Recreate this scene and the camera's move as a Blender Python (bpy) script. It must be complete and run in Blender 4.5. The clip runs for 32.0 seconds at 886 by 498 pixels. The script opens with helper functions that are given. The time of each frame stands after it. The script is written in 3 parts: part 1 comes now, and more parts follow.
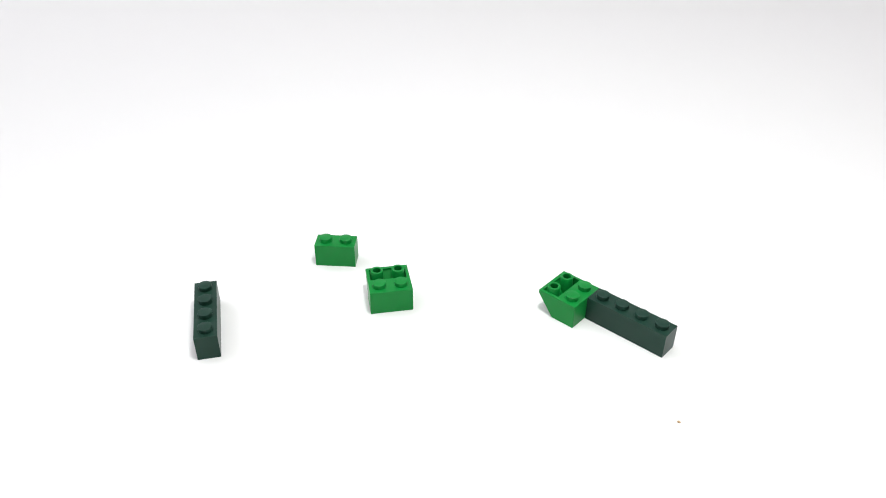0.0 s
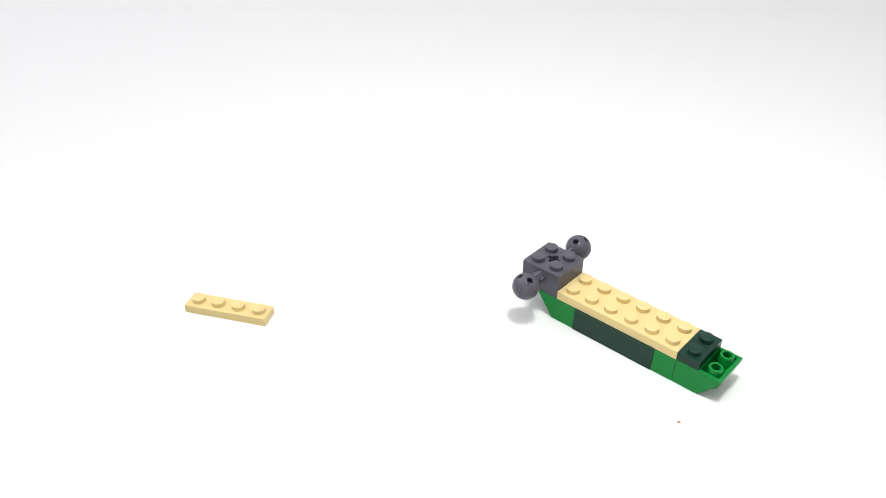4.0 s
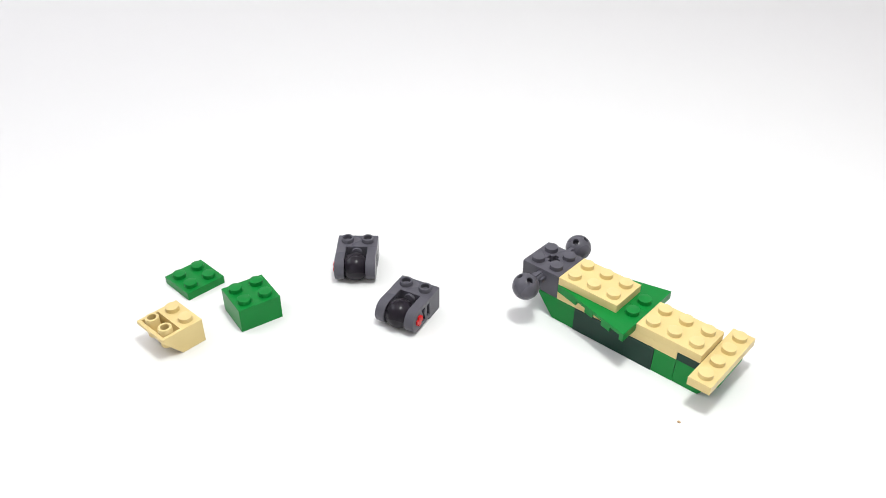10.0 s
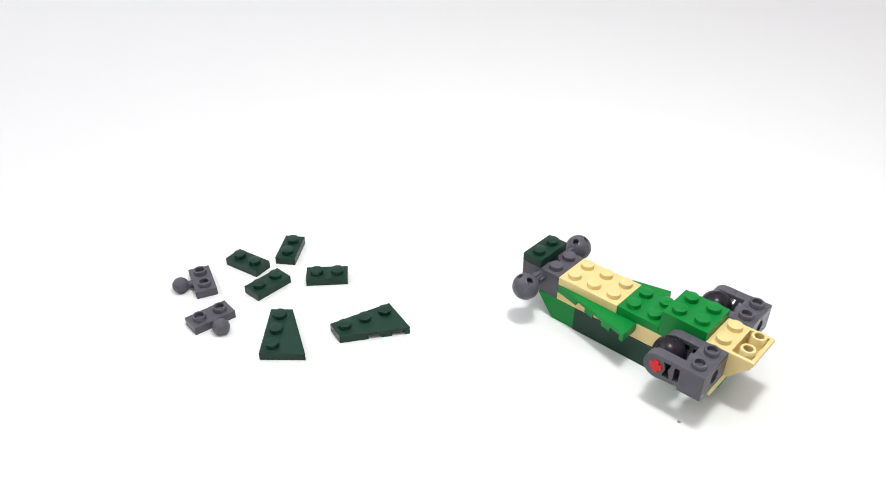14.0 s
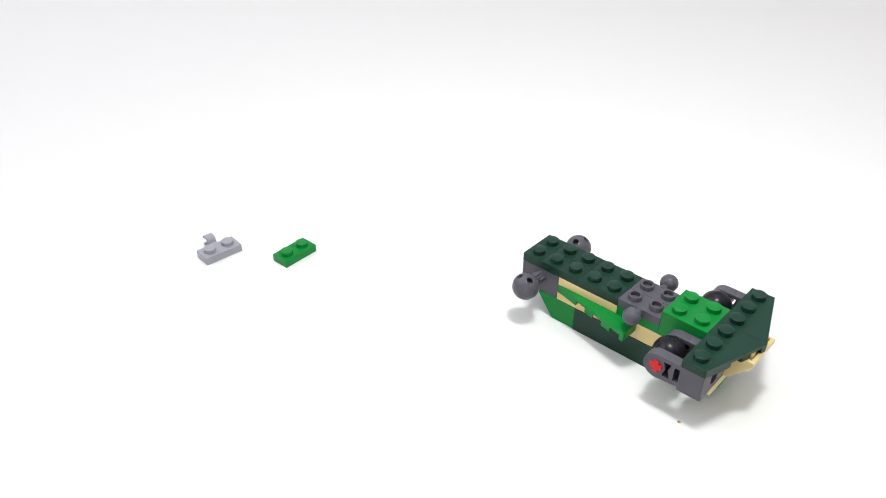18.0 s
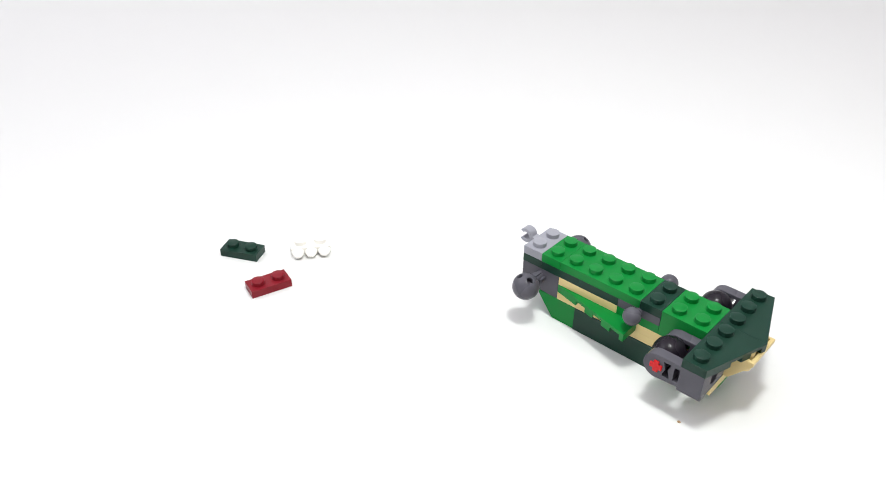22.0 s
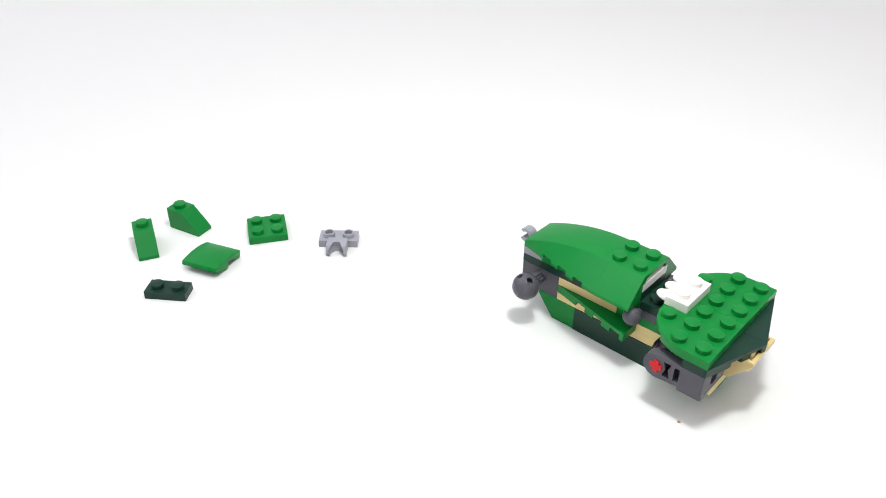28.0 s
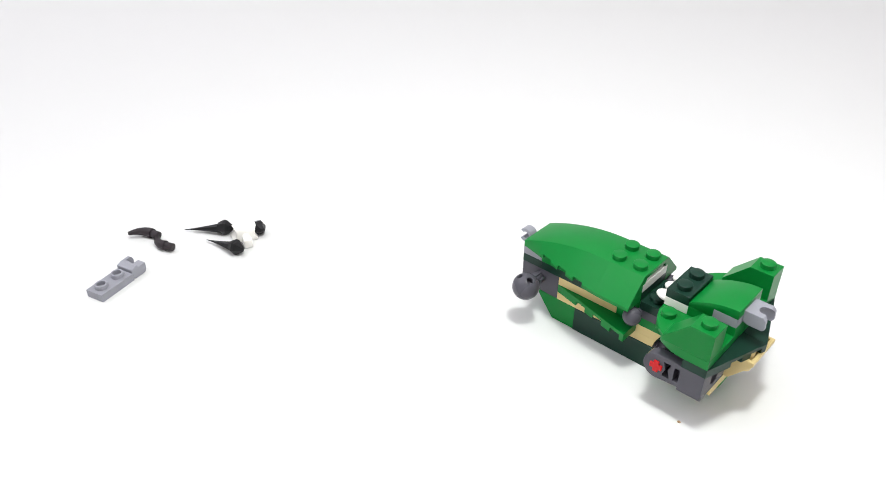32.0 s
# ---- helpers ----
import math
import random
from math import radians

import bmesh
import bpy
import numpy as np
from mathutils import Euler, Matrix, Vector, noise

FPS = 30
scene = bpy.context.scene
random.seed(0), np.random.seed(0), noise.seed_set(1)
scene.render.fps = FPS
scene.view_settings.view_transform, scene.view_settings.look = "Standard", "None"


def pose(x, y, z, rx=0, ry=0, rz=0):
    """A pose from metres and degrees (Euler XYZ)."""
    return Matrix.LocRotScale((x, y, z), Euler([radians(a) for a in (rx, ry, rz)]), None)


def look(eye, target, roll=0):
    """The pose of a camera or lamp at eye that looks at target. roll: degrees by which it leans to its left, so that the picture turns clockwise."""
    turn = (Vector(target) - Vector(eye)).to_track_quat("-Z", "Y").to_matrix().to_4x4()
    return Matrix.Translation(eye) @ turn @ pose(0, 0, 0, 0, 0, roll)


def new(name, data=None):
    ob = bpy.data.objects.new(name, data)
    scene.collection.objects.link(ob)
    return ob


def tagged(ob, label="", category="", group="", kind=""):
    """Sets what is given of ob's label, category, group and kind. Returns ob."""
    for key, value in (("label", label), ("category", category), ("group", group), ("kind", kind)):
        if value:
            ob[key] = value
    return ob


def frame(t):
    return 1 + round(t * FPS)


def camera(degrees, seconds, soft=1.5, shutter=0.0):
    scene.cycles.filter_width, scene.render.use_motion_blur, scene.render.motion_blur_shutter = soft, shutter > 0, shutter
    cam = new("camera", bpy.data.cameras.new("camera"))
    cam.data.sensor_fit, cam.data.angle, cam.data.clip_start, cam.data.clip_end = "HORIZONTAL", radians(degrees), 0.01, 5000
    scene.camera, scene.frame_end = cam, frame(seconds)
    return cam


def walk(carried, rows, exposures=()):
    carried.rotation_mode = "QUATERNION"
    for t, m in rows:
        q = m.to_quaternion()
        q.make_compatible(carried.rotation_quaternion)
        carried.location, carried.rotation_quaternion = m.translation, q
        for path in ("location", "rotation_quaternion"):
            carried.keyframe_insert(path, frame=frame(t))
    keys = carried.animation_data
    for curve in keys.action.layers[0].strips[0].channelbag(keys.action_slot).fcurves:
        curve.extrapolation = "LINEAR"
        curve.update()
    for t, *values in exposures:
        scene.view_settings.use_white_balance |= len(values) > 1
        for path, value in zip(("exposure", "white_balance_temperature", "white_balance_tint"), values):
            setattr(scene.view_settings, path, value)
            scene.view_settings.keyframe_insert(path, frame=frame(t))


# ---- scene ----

SECONDS = 32.0
MM = 0.001
STUD, PLATE, BRICK = 8.0, 3.2, 9.6      # millimetres: pitch of the knobs, height of a plate and of a brick

# ------------------------------------------------------------------ camera
cam = camera(57.33, SECONDS, soft=0.9)
EYE = Vector((0.13135, -0.19999, 0.19076))
AIM = EYE + Vector((-0.54815, 0.61347, -0.56849)) * 0.3
walk(cam, [(0.0, look(EYE, AIM, 0.54)), (SECONDS, look(EYE, AIM, 0.54))])

# ------------------------------------------------------------------ light
world = bpy.data.worlds.new("world")
world.use_nodes = True
world.node_tree.nodes["Background"].inputs["Color"].default_value = (0.9, 0.93, 1.0, 1)
world.node_tree.nodes["Background"].inputs["Strength"].default_value = 0.3
scene.world = world
scene.view_settings.exposure = 0.0

ROOM = pose(0, 0, 0, 0, 0, 41.8)        # the room stands askew to the model


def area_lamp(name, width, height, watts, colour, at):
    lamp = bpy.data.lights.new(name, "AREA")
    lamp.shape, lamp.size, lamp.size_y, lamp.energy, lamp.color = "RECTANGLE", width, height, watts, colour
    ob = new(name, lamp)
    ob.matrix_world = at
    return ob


area_lamp("desk_lamp", 0.055, 0.055, 1.1, (0.93, 0.97, 0.95), look((0.058, -0.050, 0.417), (0.05, -0.03, 0.0)))
# added overhead fill, wide as the ceiling, to lift shadows; no such panel known
area_lamp("overhead_fill", 1.96, 1.96, 9.9, (1.0, 0.955, 0.965), look((0, 0, 1.40), (0, 0.0001, 0)))
# added cool side fill for the far left of the table; no window stands there
area_lamp("side_fill", 1.0, 0.8, 8.7, (0.88, 0.91, 1.0), ROOM @ look((-0.99, 0.25, 0.74), (0, 0.25, 0.25)))


# ------------------------------------------------------------------ materials
def node_material(name):
    m = bpy.data.materials.new(name)
    m.use_nodes = True
    return m, m.node_tree.nodes, m.node_tree.links


def plastic(name, rgb, rough=0.32, wear=0.05):
    """Moulded plastic: even colour with broad faint mottling, and a gloss that handling has dulled in places."""
    m, n, l = node_material(name)
    b = n["Principled BSDF"]
    at = n.new("ShaderNodeTexCoord")
    mottle = n.new("ShaderNodeTexNoise")
    mottle.inputs["Scale"].default_value, mottle.inputs["Detail"].default_value = 70, 1
    l.new(at.outputs["Object"], mottle.inputs["Vector"])
    mix = n.new("ShaderNodeMix")
    mix.data_type = "RGBA"
    mix.inputs["A"].default_value = (*[c * (1 - wear) for c in rgb], 1)
    mix.inputs["B"].default_value = (*[min(1, c * (1 + wear) + 0.002) for c in rgb], 1)
    l.new(mottle.outputs["Fac"], mix.inputs["Factor"])
    l.new(mix.outputs["Result"], b.inputs["Base Color"])
    ramp = n.new("ShaderNodeMapRange")
    ramp.inputs["To Min"].default_value, ramp.inputs["To Max"].default_value = rough - 0.05, rough + 0.07
    l.new(mottle.outputs["Fac"], ramp.inputs["Value"])
    l.new(ramp.outputs["Result"], b.inputs["Roughness"])
    b.inputs["IOR"].default_value, b.inputs["Specular IOR Level"].default_value = 1.5, 0.22
    return m


GREEN = plastic("green_plastic", (0.002, 0.204, 0.032))
DARK_GREEN = plastic("dark_green_plastic", (0.0085, 0.0375, 0.0245))
TAN = plastic("tan_plastic", (0.725, 0.572, 0.262))
GREY = plastic("dark_grey_plastic", (0.091, 0.088, 0.105), 0.25)
PALE_GREY = plastic("light_grey_plastic", (0.325, 0.327, 0.365), 0.33)
DARK_RED = plastic("dark_red_plastic", (0.22, 0.010, 0.018))
RED = plastic("red_plastic", (0.60, 0.012, 0.014))
BLACK = plastic("black_plastic", (0.011, 0.008, 0.013), 0.27)
SPIKE = plastic("satin_black_plastic", (0.014, 0.014, 0.015), 0.36)
HORN = plastic("brown_black_plastic", (0.036, 0.029, 0.032), 0.4)
WHITE = plastic("white_plastic", (0.93, 0.91, 0.85), 0.3, 0.02)


def paper(name, one, two):
    """Matt board with a faint tint that drifts and a fine tooth."""
    m, n, l = node_material(name)
    b = n["Principled BSDF"]
    at = n.new("ShaderNodeTexCoord")
    drift, tooth = n.new("ShaderNodeTexNoise"), n.new("ShaderNodeTexNoise")
    drift.inputs["Scale"].default_value, drift.inputs["Detail"].default_value = 5, 2
    tooth.inputs["Scale"].default_value, tooth.inputs["Detail"].default_value = 1500, 3
    mix = n.new("ShaderNodeMix")
    mix.data_type = "RGBA"
    mix.inputs["A"].default_value, mix.inputs["B"].default_value = (*one, 1), (*two, 1)
    bump = n.new("ShaderNodeBump")
    bump.inputs["Strength"].default_value, bump.inputs["Distance"].default_value = 0.15, 0.0001
    l.new(at.outputs["Object"], drift.inputs["Vector"])
    l.new(at.outputs["Object"], tooth.inputs["Vector"])
    l.new(drift.outputs["Fac"], mix.inputs["Factor"])
    l.new(mix.outputs["Result"], b.inputs["Base Color"])
    l.new(tooth.outputs["Fac"], bump.inputs["Height"])
    l.new(bump.outputs["Normal"], b.inputs["Normal"])
    b.inputs["Roughness"].default_value = 0.75
    return m


BOARD = paper("white_board", (0.805, 0.803, 0.79), (0.80, 0.806, 0.787))
PAINT = paper("white_paint", (0.795, 0.79, 0.795), (0.805, 0.80, 0.805))


# ------------------------------------------------------------------ mesh tools, in millimetres
def blank():
    return bmesh.new()


def extrude(bm, pts, lo, hi, axis="z"):
    """A prism over the outline pts. axis z: pts are (x, y); y: pts are (x, z); x: pts are (y, z)."""
    def at(p, h):
        return {"z": (p[0], p[1], h), "y": (p[0], h, p[1]), "x": (h, p[0], p[1])}[axis]
    low = [bm.verts.new(at(p, lo)) for p in pts]
    top = [bm.verts.new(at(p, hi)) for p in pts]
    made = [bm.faces.new(low), bm.faces.new(top)]
    for i in range(len(pts)):
        j = (i + 1) % len(pts)
        made.append(bm.faces.new((low[i], low[j], top[j], top[i])))
    bmesh.ops.recalc_face_normals(bm, faces=made)
    return bm


def box(bm, x0, x1, y0, y1, z0, z1):
    return extrude(bm, [(x0, y0), (x1, y0), (x1, y1), (x0, y1)], z0, z1)


def bevel(bm, width=0.22, segments=2, angle=25):
    sharp = [e for e in bm.edges if len(e.link_faces) == 2 and e.calc_face_angle(0) > radians(angle)]
    bmesh.ops.bevel(bm, geom=sharp, offset=width, segments=segments, profile=0.5, affect="EDGES", clamp_overlap=True)
    return bm


def lathe(bm, profile, n=32, m=Matrix.Identity(4)):
    """A turned solid: profile of (radius, z) from bottom to top, closed on the axis where the radius is 0."""
    rings, made = [], []
    for r, z in profile:
        if r < 1e-6:
            rings.append([bm.verts.new(m @ Vector((0, 0, z)))])
        else:
            rings.append([bm.verts.new(m @ Vector((r * math.cos(2 * math.pi * i / n), r * math.sin(2 * math.pi * i / n), z)))
                          for i in range(n)])
    for a, b in zip(rings, rings[1:]):
        for i in range(n):
            j = (i + 1) % n
            quad = [a[i % len(a)], a[j % len(a)], b[j % len(b)], b[i % len(b)]]
            quad = list(dict.fromkeys(quad))
            if len(quad) > 2:
                made.append(bm.faces.new(quad))
    bmesh.ops.recalc_face_normals(bm, faces=made)
    return bm


def ball(bm, centre, radius, n=28):
    profile = [(radius * math.sin(math.pi * i / n), -radius * math.cos(math.pi * i / n)) for i in range(n + 1)]
    profile[0], profile[-1] = (0, -radius), (0, radius)
    return lathe(bm, profile, 40, Matrix.Translation(centre))


def rod(bm, start, end, r0, r1=None, n=24):
    start, end = Vector(start), Vector(end)
    m = Matrix.Translation(start) @ (end - start).to_track_quat("Z", "Y").to_matrix().to_4x4()
    d = (end - start).length
    return lathe(bm, [(0, 0), (r0, 0), (r0 if r1 is None else r1, d), (0, d)], n, m)


def raw(bm):
    me = bpy.data.meshes.new("shape")
    bm.normal_update()
    bm.to_mesh(me)
    bm.free()
    return me


def carve(me, *cutters):
    """The mesh me without the space of the cutters."""
    body = bpy.data.objects.new("body", me)
    scene.collection.objects.link(body)
    used = []
    for c in cutters:
        ob = bpy.data.objects.new("cutter", c)
        scene.collection.objects.link(ob)
        mod = body.modifiers.new("cut", "BOOLEAN")
        mod.operation, mod.object, mod.solver = "DIFFERENCE", ob, "EXACT"
        used.append(ob)
    bpy.context.view_layer.update()
    made = bpy.data.meshes.new_from_object(body.evaluated_get(bpy.context.evaluated_depsgraph_get()))
    for ob in (body, *used):
        bpy.data.objects.remove(ob)
    return made


def finish(me, material, smooth=32):
    """Millimetres to metres, and the material; rounded shading between faces that meet at less than smooth degrees."""
    me.transform(Matrix.Scale(MM, 4))
    me.materials.clear()
    me.materials.append(material)
    if smooth:
        me.shade_smooth()
        me.set_sharp_from_angle(angle=radians(smooth))
    else:
        me.shade_flat()
    return me


def inset(pts, d):
    """The convex outline pts (counter-clockwise), moved inwards by d."""
    out, n = [], len(pts)
    for i in range(n):
        a, b, c = Vector(pts[i - 1]), Vector(pts[i]), Vector(pts[(i + 1) % n])
        e, f = (b - a).normalized(), (c - b).normalized()
        p, q = Vector((-e.y, e.x)), Vector((-f.y, f.x))
        out.append(tuple(b + (p + q) * (d / (1 + p.dot(q)))))
    return out


STORE = {}


def stored(key, make):
    if key not in STORE:
        STORE[key] = make()
    return STORE[key]


def thing(name, label, category, group=""):
    ob = new(name)
    ob.empty_display_size = 0.004
    return tagged(ob, label, category, group)


def part(name, me, parent, label="", at=None):
    ob = new(name, me)
    ob.parent = parent
    if at is not None:
        ob.matrix_basis = at
    if label:
        ob["label"] = label
    return ob


def spot(x, y, z):
    return Matrix.Translation((x * MM, y * MM, z * MM))


def stud_mesh(material):
    def make():
        return finish(raw(lathe(blank(), [(0, -0.4), (2.42, -0.4), (2.42, 1.62), (2.33, 1.70), (2.28, 1.72), (0, 1.72)], 36)), material)
    return stored(("stud", material.name), make)


def ring_mesh(material, height=1.72, inner=1.62, foot=-0.4):
    """A knob with a round hole in it, or a tube."""
    def make():
        bm = lathe(blank(), [(2.42, foot), (2.42, height - 0.28), (2.3, height - 0.06), (2.1, height), (inner + 0.12, height),
                             (inner, height - 0.12), (inner, max(foot, height - 5)), (2.42, foot)], 36)
        return finish(raw(bm), material)
    return stored(("ring", material.name, height, inner, foot), make)


def studs(parent, places, z, material, hollow=False):
    for x, y in places:
        if hollow:
            part("hollow_stud", ring_mesh(material), parent, at=spot(x * STUD, y * STUD, z))
        else:
            part("stud", stud_mesh(material), parent, at=spot(x * STUD, y * STUD, z))


def slab(pts, height, material, key, notches=()):
    """A hollow-bottomed body over a convex outline in knobs, with notches (centre x, y, half size) in its lower edge."""
    def make():
        outline = inset([(x * STUD, y * STUD) for x, y in pts], 0.04)
        me = raw(bevel(extrude(blank(), outline, 0, height), 0.07))
        cutters = [raw(extrude(blank(), inset(outline, 1.35), -1, height - 1.1))]
        for x, y, h in notches:
            cutters.append(raw(box(blank(), x * STUD - h, x * STUD + h, y * STUD - h, y * STUD + h, -1, 1.9)))
        return finish(carve(me, *cutters), material, 0)
    return stored(("slab", key, height, material.name), make)


def grid(nx, ny):
    return [(i + 0.5, j + 0.5) for i in range(nx) for j in range(ny)]


def rect(nx, ny):
    return [(0, 0), (nx, 0), (nx, ny), (0, ny)]


# ------------------------------------------------------------------ the setting
HALF, HEIGHT = 1.0, 1.42


def sheet(name, x0, x1, y0, y1, z0, z1, label, category):
    bm = box(blank(), x0 * 1000, x1 * 1000, y0 * 1000, y1 * 1000, z0 * 1000, z1 * 1000)
    ob = tagged(new(name, finish(raw(bm), BOARD if name == "tabletop" else PAINT)), label, category, kind="structure")
    ob.matrix_basis = ROOM
    return ob


sheet("tabletop", -HALF, HALF, -HALF, HALF, -0.02, 0.0, "smooth matt white tabletop, bare and brightly lit", "tabletop")
# unseen walls and ceiling, added to close the place and bounce light
sheet("wall_back", -HALF, HALF, HALF, HALF + 0.02, -0.02, HEIGHT, "unseen plain matt white wall, added to bounce light", "wall")
sheet("wall_front", -HALF, HALF, -HALF - 0.02, -HALF, -0.02, HEIGHT, "unseen plain matt white wall, added to bounce light", "wall")
sheet("wall_east", HALF, HALF + 0.02, -HALF - 0.02, HALF + 0.02, -0.02, HEIGHT, "unseen plain matt white wall, added to bounce light", "wall")
sheet("wall_west", -HALF - 0.02, -HALF, -HALF - 0.02, HALF + 0.02, -0.02, HEIGHT, "unseen plain matt white wall, added to bounce light", "wall")
sheet("ceiling", -HALF - 0.02, HALF + 0.02, -HALF - 0.02, HALF + 0.02, HEIGHT, HEIGHT + 0.02, "unseen plain matt white ceiling, added to bounce light", "ceiling")

# a crumb on the table
bm = blank()
bmesh.ops.create_icosphere(bm, subdivisions=2, radius=0.52)
for v in bm.verts:
    v.co = Vector((v.co.x * 1.2, v.co.y * 0.8, v.co.z * 0.6)) * (1 + 0.35 * noise.noise(v.co * 2.3))
    v.co.z += 0.28
crumb = tagged(new("crumb", finish(raw(bm), plastic("crumb", (0.50, 0.33, 0.18), 0.7, 0.3))), "tiny orange-brown crumb lying on the white tabletop", "crumb")
crumb.matrix_basis = pose(0.0672, -0.0152, 0, 0, 0, 30)


# ------------------------------------------------------------------ kinds of pieces
HALF_TURN = {}
COUNT = {2: "two", 4: "four", 6: "six", 8: "eight", 12: "twelve"}


def plate(nx, ny, material, colour, group=""):
    ob = thing("plate", f"{colour} plastic building plate with {COUNT[nx * ny]} round studs", "building plate", group)
    part("body", slab(rect(nx, ny), PLATE, material, (nx, ny)), ob)
    studs(ob, grid(nx, ny), PLATE, material)
    HALF_TURN[ob.name] = spot(nx * STUD, ny * STUD, 0) @ pose(0, 0, 0, 0, 0, 180)
    return ob


def brick(nx, ny, material, colour, group=""):
    ob = thing("brick", f"{colour} plastic building brick with {COUNT[nx * ny]} round studs", "building brick", group)
    part("body", slab(rect(nx, ny), BRICK, material, (nx, ny)), ob)
    studs(ob, grid(nx, ny), BRICK, material)
    HALF_TURN[ob.name] = spot(nx * STUD, ny * STUD, 0) @ pose(0, 0, 0, 0, 0, 180)
    return ob


def inverted_slope(material, colour):
    """Knobs over the first row, an open pocket with two tubes over the overhang."""
    def make():
        side = [(0.06, 0), (9.3, 0), (15.94, 8.2), (15.94, BRICK), (0.06, BRICK)]
        me = raw(bevel(extrude(blank(), side, 0.06, 15.94, "y"), 0.2))
        pocket = [(8.1, 3.6), (10.6, 3.6), (14.7, 8.7), (14.7, 12), (8.1, 12)]
        under = [(1.4, -1), (7.6, -1), (7.6, 8.3), (1.4, 8.3)]
        return finish(carve(me, raw(extrude(blank(), pocket, 1.2, 14.8, "y")), raw(extrude(blank(), under, 1.4, 14.6, "y"))), material, 0)
    ob = thing("inverted_slope_brick", f"{colour} plastic inverted slope brick, two studs and two tubes", "building brick")
    part("body", stored(("inverted", material.name), make), ob)
    studs(ob, [(0.5, 0.5), (0.5, 1.5)], BRICK, material)
    for y in (0.5, 1.5):
        part("tube", ring_mesh(material, 7.0, 1.5, -0.4), ob, at=spot(1.5 * STUD, y * STUD, 4.2))
    return ob


def wing(material, colour, far):
    """A plate of four knobs in a row that flares from one knob's width to two."""
    ob = thing("wedge_plate", f"{colour} plastic wing-shaped wedge plate with four studs in a row", "building plate")
    if far:
        pts, row = [(0, 0), (4, 0), (4, 2), (0, 1)], 0.5
        cuts = [(x, 1 + x / 4 + 0.02, 2.2) for x in (1.45, 2.45, 3.5)]
    else:
        pts, row = [(0, 0), (4, -1), (4, 1), (0, 1)], 0.5
        cuts = [(x, -x / 4 - 0.02, 2.2) for x in (1.45, 2.45, 3.5)]
    part("body", slab(pts, PLATE, material, ("wing", far), cuts), ob)
    studs(ob, [(i + 0.5, row) for i in range(4)], PLATE, material)
    return ob


def short_wing(material, colour, far):
    """A plate of three knobs in a row across, two knobs wide at one end and one at the other."""
    ob = thing("wedge_plate", f"{colour} plastic wedge plate with three studs along its straight edge", "building plate")
    if far:
        pts = [(0, 0), (2, 0), (1, 3), (0, 3)]
        cuts = [(2 - y / 3 + 0.02, y, 2.2) for y in (0.5, 1.5)]
    else:
        pts = [(0, 0), (1, 0), (2, 3), (0, 3)]
        cuts = [(1 + y / 3 + 0.02, y, 2.2) for y in (1.5, 2.5)]
    part("body", slab(pts, PLATE, material, ("short", far), cuts), ob)
    studs(ob, [(0.5, j + 0.5) for j in range(3)], PLATE, material)
    return ob


def round_corner(material, colour, far):
    """Three by three knobs with one round corner."""
    arc = [(2 - 2 * math.cos(math.pi / 2 * i / 28), 2 - 2 * math.sin(math.pi / 2 * i / 28)) for i in range(29)]
    if far:
        pts = [(3, 0), (3, 3)] + [(x, 3 - y) for x, y in reversed(arc)] + [(0, 0)]
        places, cut = [(x, y) for x, y in grid(3, 3) if (x, y) != (0.5, 2.5)], (0.55, 2.45, 2.0)
    else:
        pts = arc + [(3, 0), (3, 3), (0, 3)]
        places, cut = [(x, y) for x, y in grid(3, 3) if (x, y) != (0.5, 0.5)], (0.55, 0.55, 2.0)
    ob = thing("round_corner_plate", f"{colour} plastic plate with eight studs and one rounded corner", "building plate")
    part("body", slab(pts, PLATE, material, ("round", far), [cut]), ob)
    studs(ob, places, PLATE, material)
    return ob


def slope(material, colour):
    """One knob at the back, a steep face down to a thin lip."""
    def make():
        side = [(0.06, 0), (15.94, 0), (15.94, BRICK), (8.0, BRICK), (0.06, 1.4)]
        me = raw(bevel(extrude(blank(), side, 0.06, 7.94, "y"), 0.15, 2, 55))
        under = [(2.6, -1), (14.6, -1), (14.6, 8.3), (8.6, 8.3), (2.6, 2.0)]
        return finish(carve(me, raw(extrude(blank(), under, 1.35, 6.65, "y"))), material, 0)
    ob = thing("slope_brick", f"{colour} plastic slope brick with one stud above its slanted face", "building brick")
    part("body", stored(("slope", material.name), make), ob)
    studs(ob, [(1.5, 0.5)], BRICK, material)
    return ob


def curved_slope(material, colour):
    def make():
        top = [(16 * i / 32, 6.4 - 4.7 * (1 - i / 32) ** 2) for i in range(32, -1, -1)]
        side = [(0.06, 0), (8, 0), (8, PLATE), (15.94, PLATE)] + [(min(15.94, max(0.06, x)), z) for x, z in top]
        me = raw(bevel(extrude(blank(), side, 0.06, 15.94, "y"), 0.16, 2, 40))
        return finish(carve(me, raw(box(blank(), 1.6, 6.6, 1.4, 14.6, -1, 1.7))), material, 32)
    ob = thing("curved_slope", f"smooth {colour} plastic curved slope without studs", "building brick")
    part("body", stored(("curved", material.name), make), ob)
    return ob


